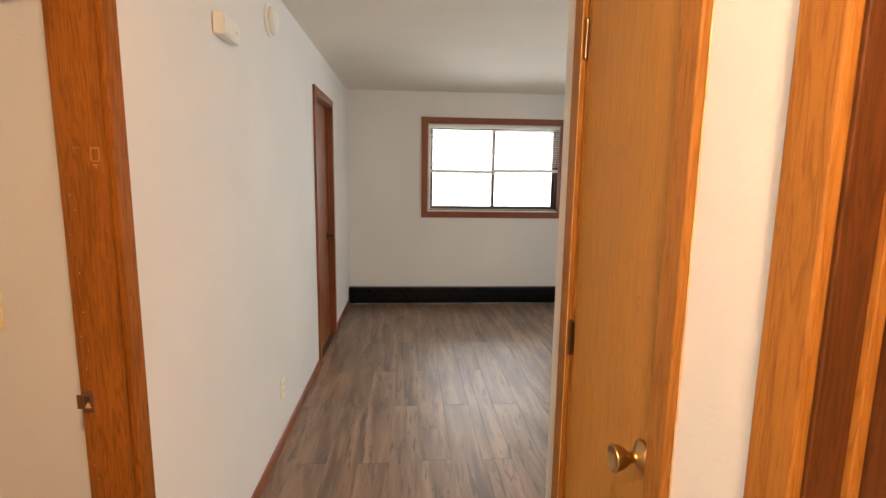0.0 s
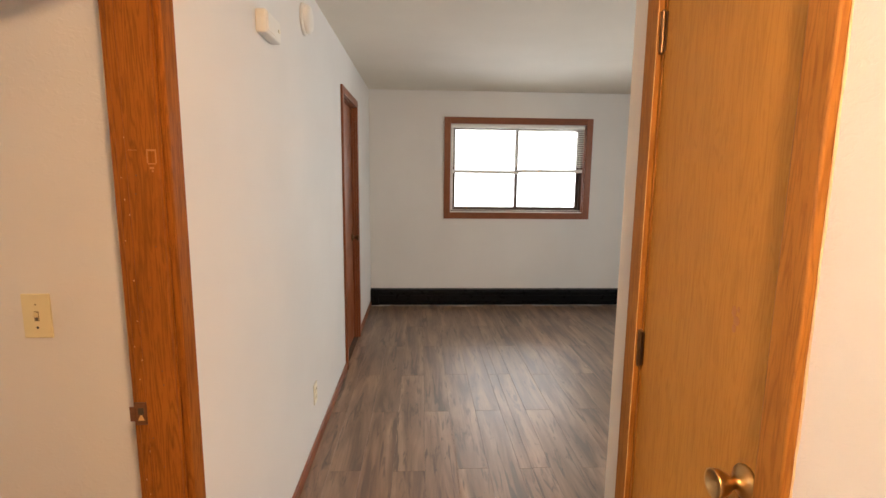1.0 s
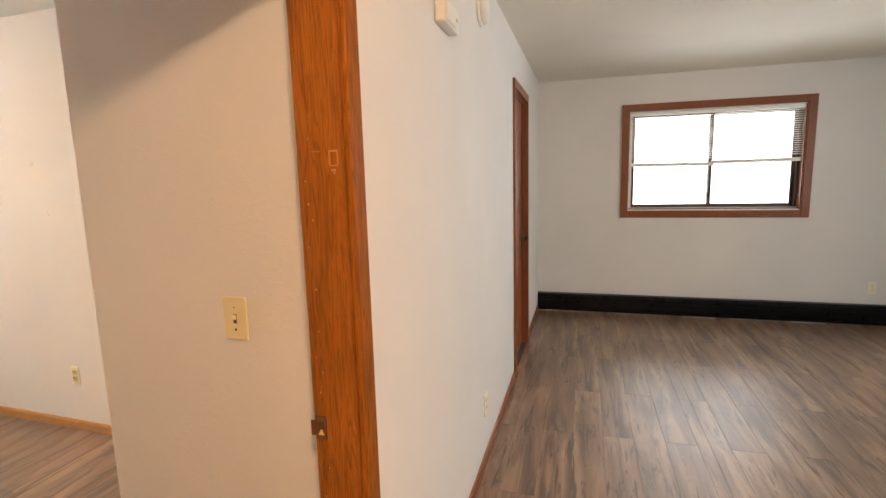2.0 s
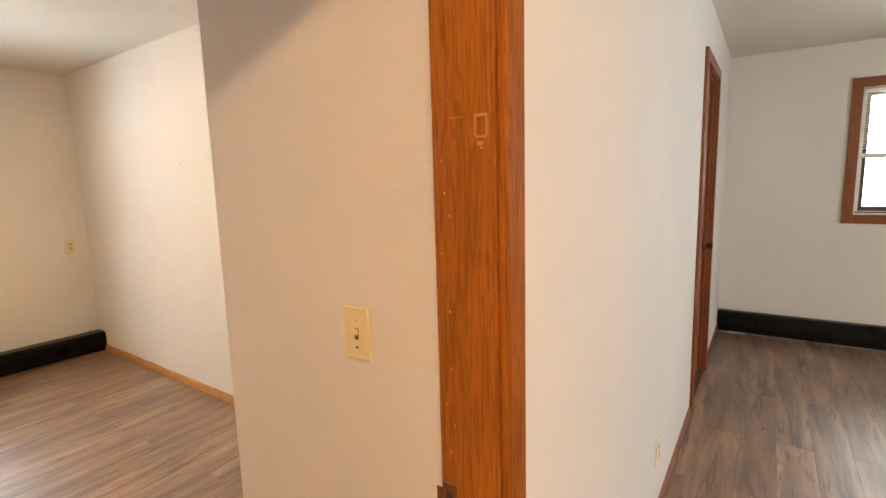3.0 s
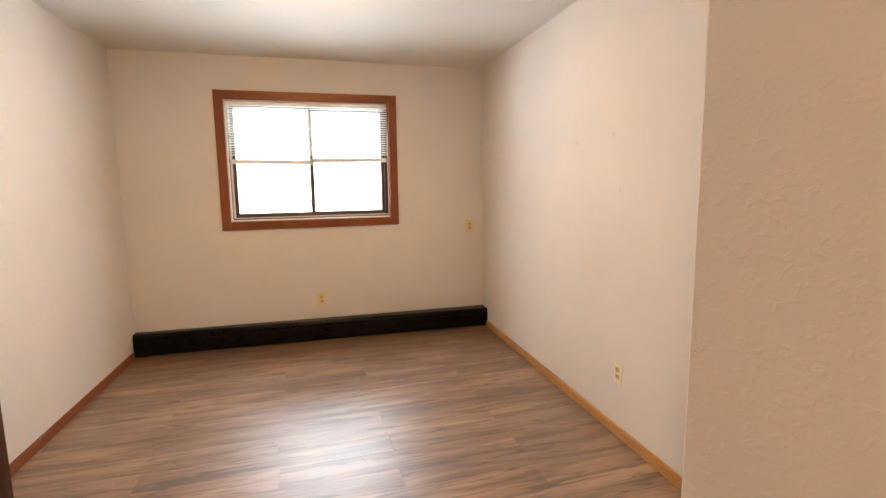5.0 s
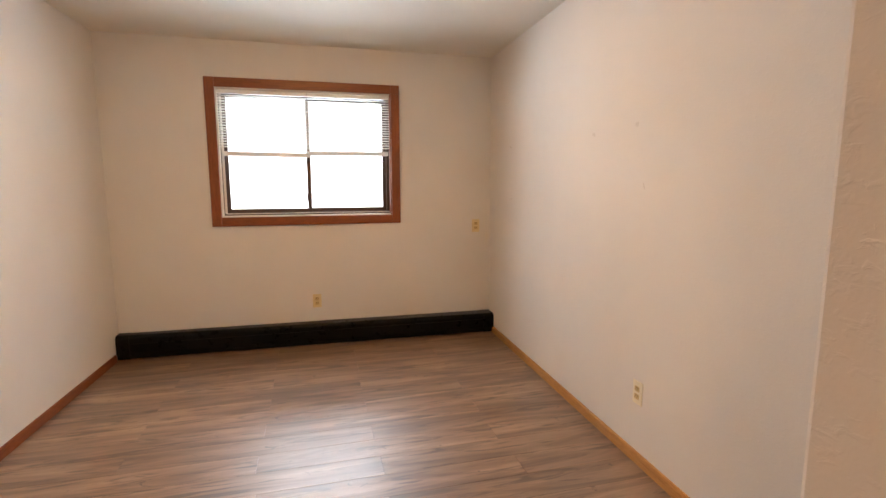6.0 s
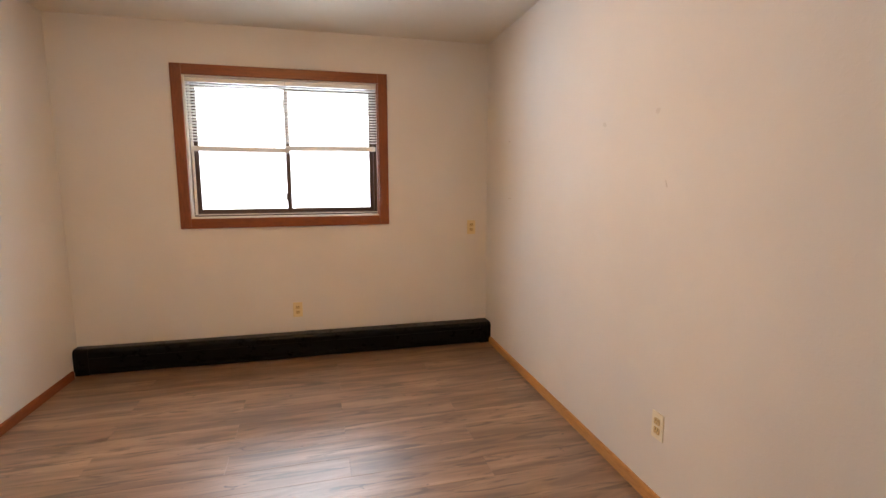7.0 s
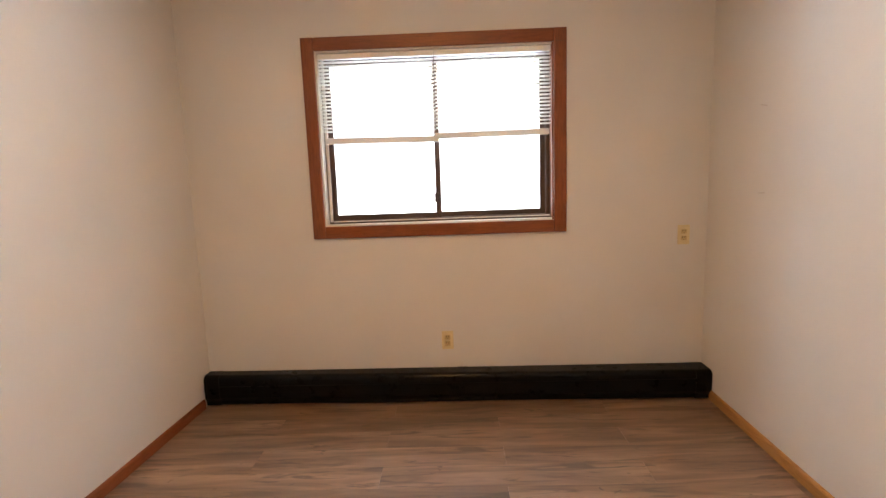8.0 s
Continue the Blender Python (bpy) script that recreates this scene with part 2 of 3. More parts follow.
def lathe(profile, steps=32, axis="z"):
    """Turns (radius, height) pairs about the axis."""
    bm = bmesh.new()
    rings = []
    for r, h in profile:
        ring = []
        for i in range(steps):
            a = 2 * math.pi * i / steps
            u, w = r * math.cos(a), r * math.sin(a)
            ring.append(bm.verts.new((u, w, h) if axis == "z" else (u, h, w)))
        rings.append(ring)
    for a, b in zip(rings, rings[1:]):
        for i in range(steps):
            bm.faces.new((a[i], a[(i + 1) % steps], b[(i + 1) % steps], b[i]))
    bm.faces.new(rings[0])
    bm.faces.new(rings[-1])
    bmesh.ops.recalc_face_normals(bm, faces=bm.faces[:])
    return bm


def extruded(outline, x0, x1):
    """A bar along x with a (y, z) outline."""
    bm = bmesh.new()
    ends = [[bm.verts.new((x, y, z)) for y, z in outline] for x in (x0, x1)]
    n = len(outline)
    for i in range(n):
        bm.faces.new((ends[0][i], ends[0][(i + 1) % n], ends[1][(i + 1) % n], ends[1][i]))
    bm.faces.new(ends[0])
    bm.faces.new(ends[1])
    bmesh.ops.recalc_face_normals(bm, faces=bm.faces[:])
    return bm


def mesh_of(name, bm, mat, smooth=False):
    me = bpy.data.meshes.new(name)
    bm.to_mesh(me)
    bm.free()
    me.materials.append(mat)
    for f in me.polygons:
        f.use_smooth = smooth
    return me


def part(name, bm, mat, parent, label="", smooth=False):
    ob = new(name, mesh_of(name, bm, mat, smooth))
    ob.parent = parent
    return tagged(ob, label)


def solid(name, bm, mat, label, category, smooth=False):
    """A single-mesh piece of the setting."""
    return tagged(new(name, mesh_of(name, bm, mat, smooth)), label, category, kind="structure")


def thing(name, m, label, category, group="", kind=""):
    ob = new(name)
    ob.empty_display_size = 0.05
    ob.matrix_world = m
    return tagged(ob, label, category, group, kind)


# ---- plan ----
BED_W, BED_N, BED_S, BED_E = -5.28, 2.545, -0.51, -0.604
SWITCH_Y, STUB_X = 1.396, -1.384
HALL_W, HALL_E, HALL_S = -0.505, 0.660, -1.6
JAMB_N, JAMB_S, HEAD = 1.285, 0.56, 2.01
CORNER_Y, LIV_N, LIV_E = 1.548, 5.78, LIV_EAST
TOP = 2.44
SKEW = 2.0
LDOOR = (3.87, 4.60, 2.085)
BATH = (0.563, -0.18, 2.04)
CLOSET = (1.370, 0.897, 2.04)
BWIN = (0.285, 1.645, 1.085, 2.09)
LWIN = (0.408, 1.955, 1.09, 2.085)
EWIN = (1.80, 3.60, 0.95, 2.085)


def pierced(a0, a1, b0, b1, holes, along):
    """One connected wall of thickness a0 to a1 that runs from b0 to b1, with (from, to, bottom, top) openings."""
    cuts = sorted({b0, b1, *(v for h in holes for v in h[:2])})
    rows = sorted({0.0, TOP, *(v for h in holes for v in h[2:])})

    def wall_at(i, k):
        if not (0 <= i < len(cuts) - 1 and 0 <= k < len(rows) - 1):
            return False
        b, z = (cuts[i] + cuts[i + 1]) / 2, (rows[k] + rows[k + 1]) / 2
        return not any(h[0] < b < h[1] and h[2] < z < h[3] for h in holes)

    bm, made = bmesh.new(), {}

    def at(a, b, z):
        if (a, b, z) not in made:
            made[a, b, z] = bm.verts.new((a, b, z) if along == "y" else (b, a, z))
        return made[a, b, z]

    for i in range(len(cuts) - 1):
        for k in range(len(rows) - 1):
            if not wall_at(i, k):
                continue
            b, d, z, w = cuts[i], cuts[i + 1], rows[k], rows[k + 1]
            for a in (a0, a1):
                bm.faces.new((at(a, b, z), at(a, d, z), at(a, d, w), at(a, b, w)))
            for di, dk, p, q in ((-1, 0, (b, z), (b, w)), (1, 0, (d, z), (d, w)), (0, -1, (b, z), (d, z)), (0, 1, (b, w), (d, w))):
                if not wall_at(i + di, k + dk):
                    bm.faces.new((at(a0, *p), at(a0, *q), at(a1, *q), at(a1, *p)))
    bmesh.ops.recalc_face_normals(bm, faces=bm.faces[:])
    return bm


def pierced_y(x0, x1, y0, y1, holes):
    return pierced(x0, x1, y0, y1, holes, "y")


def pierced_x(y0, y1, x0, x1, holes):
    return pierced(y0, y1, x0, x1, holes, "x")


solid("wall_bedroom_west", pierced_y(BED_W - 0.16, BED_W, BED_S - 0.1, BED_N + 0.1, [BWIN]), WALL, "painted bedroom wall with a window above a heater", "wall")
NORTH_M = pose(BED_W, BED_N, 0, 0, 0, -SKEW)
SOUTH_M = pose(BED_W, BED_S, 0, 0, 0, -SKEW)
solid("wall_bedroom_north", box(-0.16, STUB_X - BED_W + 0.1, 0, 0.25, 0, TOP), WALL, "plain off-white painted bedroom wall", "wall").matrix_world = NORTH_M
solid("wall_bedroom_south", box(-0.16, BED_E - BED_W + 0.01, -0.25, 0, 0, TOP), WALL, "plain off-white painted bedroom wall", "wall").matrix_world = SOUTH_M
solid("wall_closet_block", box(STUB_X, BED_E, SWITCH_Y, BED_N + 0.2, 0, TOP, 0.006, 2), WALL_ROUGH, "knockdown-textured wall corner with a light switch", "wall")
solid("wall_hall_west", pierced_y(BED_E, HALL_W, HALL_S, LIV_N, [(JAMB_S - 0.02, JAMB_N + 0.02, 0, HEAD + 0.02), (LDOOR[0] - 0.02, LDOOR[1] + 0.02, 0, LDOOR[2] + 0.02)]), WALL, "off-white painted wall with two doorways", "wall")
solid("wall_hall_east", pierced_y(HALL_E, HALL_E + 0.11, HALL_S, CORNER_Y, [(BATH[1] - 0.02, BATH[0] + 0.02, 0, BATH[2] + 0.02), (CLOSET[1] - 0.02, CLOSET[0] + 0.02, 0, CLOSET[2] + 0.02)]), WALL, "painted hall wall with a narrow closet door", "wall")
solid("wall_living_south", box(HALL_E + 0.11, LIV_E, CORNER_Y - 0.11, CORNER_Y, 0, TOP), WALL, "plain painted living room wall", "wall")
solid("wall_living_north", pierced_x(LIV_N, LIV_N + 0.16, BED_E, LIV_E, [LWIN]), WALL, "painted living room wall with a wide window", "wall")
solid("wall_living_east", pierced_y(LIV_E, LIV_E + 0.16, CORNER_Y - 0.11, LIV_N + 0.16, [EWIN]), WALL, "plain painted living room wall", "wall")
solid("wall_hall_south", box(BED_E, HALL_E + 0.11, HALL_S - 0.1, HALL_S, 0, TOP), WALL, "plain painted wall at the end of the hall", "wall")
solid("ceiling", box(BED_W - 0.3, LIV_E + 0.3, HALL_S - 0.3, LIV_N + 0.3, TOP, TOP + 0.12), CEIL, "lightly textured off-white painted ceiling", "ceiling")
solid("wall_closet_back", box(HALL_E + 0.6, HALL_E + 0.68, HALL_S, CORNER_Y - 0.11, 0, TOP), WALL, "painted back wall behind the hall doors", "wall")
solid("wall_far_room", box(BED_E - 0.7, BED_E - 0.6, BED_N + 0.1, LIV_N + 0.16, 0, TOP), WALL, "painted wall of the room behind the far door", "wall")

solid("backdrop_west", box(-8.32, -8.30, -5.0, 7.0, -2.5, 5.5), SKY_GLOW, "plain white overcast sky outside the bedroom window", "backdrop")
solid("backdrop_north", box(-5.0, 7.5, 8.90, 8.92, -2.5, 5.5), SKY_GLOW, "plain white overcast sky outside the living room window", "backdrop")

for sx, sz, sl, tilt in ((0.51, 1.635, 0.055, 12), (0.53, 1.225, 0.050, -3), (2.245, 1.34, 0.030, 70)):
    scratch = tagged(new("wall_scratch", mesh_of("wall_scratch", box(-sl / 2, sl / 2, -0.0006, 0.001, -0.0012, 0.0012), SCUFF)), "thin grey scuff on the bedroom wall", "scuff", kind="structure")
    scratch.matrix_world = NORTH_M @ pose(sx, 0, sz, 0, tilt, 0)


def smudge(m, seed):
    """A faint uneven handprint-sized rub mark, a hair proud of the wall."""
    rr, bm = random.Random(seed), bmesh.new()
    hub, rim = bm.verts.new((0, -0.0008, 0)), []
    for i in range(22):
        a, q = 2 * math.pi * i / 22, rr.uniform(0.6, 1.0)
        rim.append(bm.verts.new((0.032 * q * math.cos(a), 0.0004, 0.020 * q * math.sin(a))))
    for i in range(22):
        bm.faces.new((hub, rim[i], rim[(i + 1) % 22]))
    bmesh.ops.recalc_face_normals(bm, faces=bm.faces[:])
    ob = tagged(new("wall_smudge", mesh_of("wall_smudge", bm, SMUDGE, True)), "faint grey rub mark on the bedroom wall", "smudge", kind="structure")
    ob.matrix_world = m


smudge(NORTH_M @ pose(2.17, 0, 1.628, 0, -25, 0), 4)
smudge(NORTH_M @ pose(1.78, 0, 1.615, 0, 15, 0), 9)

# ---- openings: door linings and doors ----


def lining(name, m, width, head, depth, casing, mat_z, mat_x, label, stop=None, both=True, proud=0.011, jamb_mat=None, stop_mat=None):
    """A door lining: local x across the opening (0 to width), y into the wall from the face, casings on the faces."""
    d = thing(name, m, label, "door frame", kind="structure")
    c, t = casing, 0.018
    jt, jamb_mat, stop_mat = 0.018, jamb_mat or mat_z, stop_mat or jamb_mat or mat_z
    part("jamb", box(-jt, 0, 0, depth, 0, head, 0.0015), jamb_mat, d)
    part("jamb", box(width, width + jt, 0, depth, 0, head, 0.0015), jamb_mat, d)
    part("head_jamb", box(-jt, width + jt, 0, depth, head, head + jt, 0.0015), mat_x, d)
    faces = [(-t, 0)] + ([(depth, depth + t)] if both else [])
    for y0, y1 in faces:
        r = 0.004 if y0 < 0 else 0.010
        for x0, x1 in ((-c, -r), (width + r, width + c)):
            part("casing", box(x0, x1, y0, y1, 0, head + c, 0.004, 2), mat_z, d)
        part("head_casing", box(-r, width + r, y0, y1, head + r, head + c, 0.004, 2), mat_x, d)
    if stop:
        a, b = stop
        part("door_stop", box(0, proud, a, b, 0, head - proud, 0.0015), stop_mat, d)
        part("door_stop", box(width - proud, width, a, b, 0, head - proud, 0.0015), stop_mat, d)
        part("door_stop", box(0, width, a, b, head - proud, head, 0.0015), mat_x, d)
    return d


def knob(parent, x, y, z, out=-1, mat=None):
    """A turned door knob on a face whose outside is out along y."""
    prof = [(0.033, 0.0), (0.0335, 0.003), (0.031, 0.007), (0.022, 0.012), (0.013, 0.016), (0.0108, 0.024), (0.0125, 0.030), (0.0185, 0.038), (0.0235, 0.047), (0.0262, 0.057), (0.0265, 0.062), (0.0250, 0.0635), (0.0215, 0.0615), (0.013, 0.0575), (0.002, 0.056)]
    bm = lathe([(r, out * h) for r, h in prof], 32, "y")
    bmesh.ops.translate(bm, verts=bm.verts[:], vec=(x, y, z))
    return part("knob", bm, mat or BRASS, parent, "turned antique brass knob", True)


def hinge(parent, x, y, z, h=0.09):
    barrel = lathe([(0.003, -h / 2 - 0.006), (0.006, -h / 2 - 0.002), (0.0062, h / 2 + 0.002), (0.003, h / 2 + 0.006)], 12)
    bmesh.ops.translate(barrel, verts=barrel.verts[:], vec=(x, y, z))
    plates = joined(barrel, box(x - 0.022, x - 0.004, y + 0.004, y + 0.0065, z - h / 2, z + h / 2), box(x + 0.004, x + 0.012, y + 0.004, y + 0.0065, z - h / 2, z + h / 2))
    return part("hinge", plates, BRASS_DARK, parent, "tarnished brass butt hinge")


RZ_E = -90  # faces the hall from its east side
RZ_W = 90

# bedroom doorway: local x runs along y from the hinge side to the strike side, local y from hall into the bedroom
bed_frame = lining("door_frame_1", pose(HALL_W, JAMB_S, 0, 0, 0, RZ_W), JAMB_N - JAMB_S, HEAD, HALL_W - BED_E, 0.065, OAK_Z, OAK_X, "worn varnished oak frame of the bedroom doorway", (0.002, 0.072), proud=0.013)
W = JAMB_N - JAMB_S
strike = joined(box(W - 0.003, W + 0.001, 0.079, 0.107, 0.905, 0.962, 0.001), box(W - 0.0045, W - 0.003, 0.101, 0.117, 0.915, 0.952, 0.001))
part("strike_plate", strike, STRIKE, bed_frame, "tarnished brass strike plate")
part("latch_hole", box(W - 0.0042, W - 0.002, 0.085, 0.098, 0.932, 0.948, 0.0005), HOLE, bed_frame, "dark square latch hole")
part("latch_hole", extruded([(0.084, 0.917), (0.099, 0.917), (0.093, 0.930), (0.089, 0.930)], W - 0.0042, W - 0.002), PALE_OAK, bed_frame, "bare wood showing through the latch hole")

S = W - 0.013  # face of the stop
for z0, z1, x0, x1 in ((1.5535, 1.5575, 0.005, 0.026), (1.527, 1.5535, 0.005, 0.0075), (1.527, 1.5535, 0.0235, 0.026), (1.5245, 1.527, 0.007, 0.024), (1.514, 1.519, 0.012, 0.021), (1.508, 1.512, 0.013, 0.017)):
    part("plate_mark", box(S - 0.0008, S + 0.001, x0, x1, z0, z1), FADED, bed_frame, "pale outline of a removed plate")
part("plate_mark", box(S - 0.0006, S + 0.001, 0.046, 0.066, 1.5548, 1.5558), FADED, bed_frame, "faint scored line in the varnish")
for k in range(14):
    z, y = 0.72 + 0.067 * k + 0.03 * math.sin(5.1 * k), 0.086 + 0.008 * math.sin(2.3 * k)
    part("paint_fleck", box(W - 0.0008, W + 0.001, y, y + 0.0016, z, z + 0.002 + 0.001 * (k % 3), 0.0004), PALE_OAK, bed_frame, "tiny fleck of wall paint")
for k in range(9):
    z, y = 0.80 + 0.091 * k + 0.03 * math.sin(3.7 * k), 0.040 + 0.022 * math.sin(1.9 * k)
    part("nail_hole", box(S - 0.0005, S + 0.001, y, y + 0.0022, z, z + 0.003, 0.0004), HOLE, bed_frame, "small filled nail hole")

leaf = thing("door_1", pose(BED_E - 0.020, 0.588, 0, 0, 0, 180), "oak bedroom door standing open, its colour darkened as if back-lit", "door", kind="structure")
part("leaf", box(0.002, 0.715, 0.0, 0.035, 0.012, 2.045, 0.002), BACKLIT_Z, leaf)
knob(leaf, 0.655, 0.0, 0.93, -1)
knob(leaf, 0.655, 0.035, 0.93, 1)

# far doorway on the hall wall, with its door shut
lining("door_frame_2", pose(HALL_W, LDOOR[0], 0, 0, 0, RZ_W), LDOOR[1] - LDOOR[0], LDOOR[2] - 0.0, 0.08, 0.062, TRIM_Z, TRIM_X, "stained wooden frame of the far doorway", (0.02, 0.035), False)
far_leaf = thing("door_2", pose(HALL_W, LDOOR[0], 0, 0, 0, RZ_W), "dark-stained flush door, shut", "door", kind="structure")
part("leaf", box(0.003, LDOOR[1] - LDOOR[0] - 0.003, 0.037, 0.072, 0.012, LDOOR[2] - 0.003, 0.002), TRIM_Z, far_leaf)
knob(far_leaf, LDOOR[1] - LDOOR[0] - 0.065, 0.037, 0.95, -1, BRASS_DARK)

# closet door on the hall's east side: local x runs from the hinges towards the knob
CW = CLOSET[0] - CLOSET[1]
closet_frame = lining("door_frame_3", pose(HALL_E, CLOSET[0], 0, 0, 0, RZ_E), CW, CLOSET[2], 0.11, 0.066, OAK_MID, OAK_MID_X, "varnished oak frame of the closet door", (0.042, 0.055), False)
closet = thing("door_3", pose(HALL_E, CLOSET[0], 0, 0, 0, RZ_E), "flush honey-oak closet door with worn varnish, shut", "door", kind="structure")
part("leaf", box(0.003, CW - 0.003, 0.002, 0.037, 0.012, CLOSET[2] - 0.003, 0.002), OAK_DOOR, closet)
knob(closet, 0.435, 0.002, 0.963)
part("latch_slit", box(CW - 0.0045, CW + 0.0005, -0.0005, 0.004, 0.93, 1.0), HOLE, closet, "dark latch slit")
for hz in (1.855, 1.06, 0.25):
    hinge(closet, 0.0, -0.006, hz)

for k, (dx, dz, w, h) in enumerate(((0.0, 0.0, 0.007, 0.011), (0.009, -0.016, 0.009, 0.009), (0.004, -0.032, 0.006, 0.008), (0.012, 0.006, 0.004, 0.006))):
    blot = lathe([(1.0, 0.0), (0.9, -0.0004), (0.3, -0.0006)], 14, "y")
    for v in blot.verts:
        v.co = (0.355 + dx + v.co.x * w, 0.002 + v.co.y, 1.26 + dz + v.co.z * h)
    part("varnish_stain", blot, STAIN, closet, "dark blotch in the varnish")


def bead(parent, x, y, z0, z1, mat, width=0.0022, seed=1):
    """A thin uneven line along an upright edge: of paint, or a highlight put into colour."""
    rr, bm, last = random.Random(seed), bmesh.new(), None
    n = int((z1 - z0) / 0.03)
    for i in range(n + 1):
        z, w = z0 + (z1 - z0) * i / n, width * rr.uniform(0.35, 1.6)
        d = width * rr.uniform(0.5, 1.0)
        ring = [bm.verts.new((x + a * w, y + b * d, z)) for a, b in ((-1, 0.3), (-0.5, -0.8), (0.5, -0.8), (1, 0.3))]
        if last:
            for k in range(3):
                bm.faces.new((last[k], last[k + 1], ring[k + 1], ring[k]))
        last = ring
    bmesh.ops.recalc_face_normals(bm, faces=bm.faces[:])
    return part("edge_bead", bm, mat, parent, "uneven edge line of paint or coloured-in highlight", True)


bead(closet_frame, CW + 0.066, 0.0, 0.0, 2.1, BEAD, 0.0030, 3)
bead(closet_frame, -0.066, 0.0, 0.0, 2.1, BEAD, 0.0020, 4)
# pale line drawn as the highlight on the hinge-side casing edge
bead(closet_frame, -0.004, -0.0165, 0.0, 2.04, PALE_OAK, 0.0014, 7)
bead(bed_frame, W + 0.012, HALL_W - BED_E + 0.0165, 0.0, 2.07, BEAD, 0.0014, 6)

# second doorway on the hall's east side
BW = BATH[0] - BATH[1]
# jambs carry the recess shade in their colour; casing and stop stay honey oak
bath_frame = lining("door_frame_4", pose(HALL_E, BATH[0], 0, 0, 0, RZ_E), BW, BATH[2], 0.11, 0.075, OAK_MID, OAK_MID_X, "varnished oak frame of a hall doorway", (0.042, 0.056), False, jamb_mat=SHADED_RED_Z, stop_mat=OAK_MID)
bead(bath_frame, -0.075, 0.0, 0.0, 2.1, BEAD, 0.0018, 5)
bath_leaf = thing("door_4", pose(HALL_E, BATH[0], 0, 0, 0, RZ_E), "dark oak flush door, recess shade in its colour, set back in its frame, shut", "door", kind="structure")
part("leaf", box(0.003, BW - 0.003, 0.058, 0.093, 0.012, BATH[2] - 0.003, 0.002), SHADED_RED_Z, bath_leaf)
knob(bath_leaf, BW - 0.065, 0.058, 0.945)

# ---- windows ----


def window(name, m, width, z0, z1, label):
    """Local x along the wall (0 to width), y from the room face outwards."""
    w = thing(name, m, label, "window", kind="structure")
    c = 0.072
    frame_parts = [(-c, 0.0, z0 - c, z1 + c, TRIM_Z), (width, width + c, z0 - c, z1 + c, TRIM_Z)]
    for x0, x1, a, b, mat in frame_parts:
        part("casing", box(x0, x1, -0.02, 0.0, a, b, 0.004, 2), mat, w)
    part("casing", box(0.0, width, -0.018, 0.0, z1, z1 + c, 0.004, 2), TRIM_X, w)
    part("casing", box(0.0, width, -0.018, 0.0, z0 - c, z0, 0.004, 2), TRIM_X, w)
    t = 0.009
    part("liner", box(0, t, 0.0, 0.1, z0, z1), LINER, w)
    part("liner", box(width - t, width, 0.0, 0.1, z0, z1), TRIM_Z, w, "stained wooden reveal")
    part("liner", box(t, width - t, 0.0, 0.1, z1 - t, z1), LINER, w)
    part("window_sill", box(t, width - t, 0.0, 0.1, z0, z0 + t), LINER, w, "off-white window sill board")
    fx0, fx1, fz0, fz1 = t, width - t, z0 + t, z1 - t
    f = 0.022
    y0, y1 = 0.070, 0.150
    part("window_frame", joined(box(fx0, fx0 + f, y0, y1, fz0, fz1), box(fx1 - f, fx1, y0, y1, fz0, fz1), box(fx0 + f, fx1 - f, y0, y1, fz1 - f, fz1), box(fx0 + f, fx1 - f, y0, y1, fz0, fz0 + f)), BRONZE, w, "dark bronze aluminium frame")
    part("track", box(fx0 + 0.006, fx0 + 0.024, 0.058, 0.069, fz0 + 0.012, fz1, 0.002), LINER, w, "pale upright sash track")
    part("track", box(fx0 + 0.024, fx1, 0.060, 0.069, fz0 + 0.010, fz0 + 0.017, 0.001), LINER, w, "pale sill track")
    part("casing_joint", box(width + 0.0, width + c, -0.0206, -0.019, z1 - 0.0008, z1 + 0.0008), BRONZE, w, "dark joint between the casing boards")
    mid = width / 2
    s = 0.030
    for k, (a, b, yy) in enumerate(((fx0 + f, mid + 0.017, 0.082), (mid - 0.017, fx1 - f, 0.112))):
        lo, hi = fz0 + f, fz1 - f
        sash = part("sash", joined(box(a, a + s, yy, yy + 0.024, lo, hi, 0.002), box(b - s, b, yy, yy + 0.024, lo, hi, 0.002), box(a + s, b - s, yy, yy + 0.024, lo, lo + s, 0.002), box(a + s, b - s, yy, yy + 0.024, hi - s, hi, 0.002)), BRONZE, w, "sliding bronze aluminium sash")
        g = part("pane", box(a + s, b - s, yy + 0.010, yy + 0.014, lo + s, hi - s), GLASS, sash, "clear window glass")
        g.visible_shadow = False
        if k == 0:
            for lz in (lo + 0.12, hi - 0.14):
                part("latch", box(b - 0.040, b - 0.010, yy - 0.016, yy, lz - 0.03, lz + 0.03, 0.007, 2), BRONZE, sash)
    return w


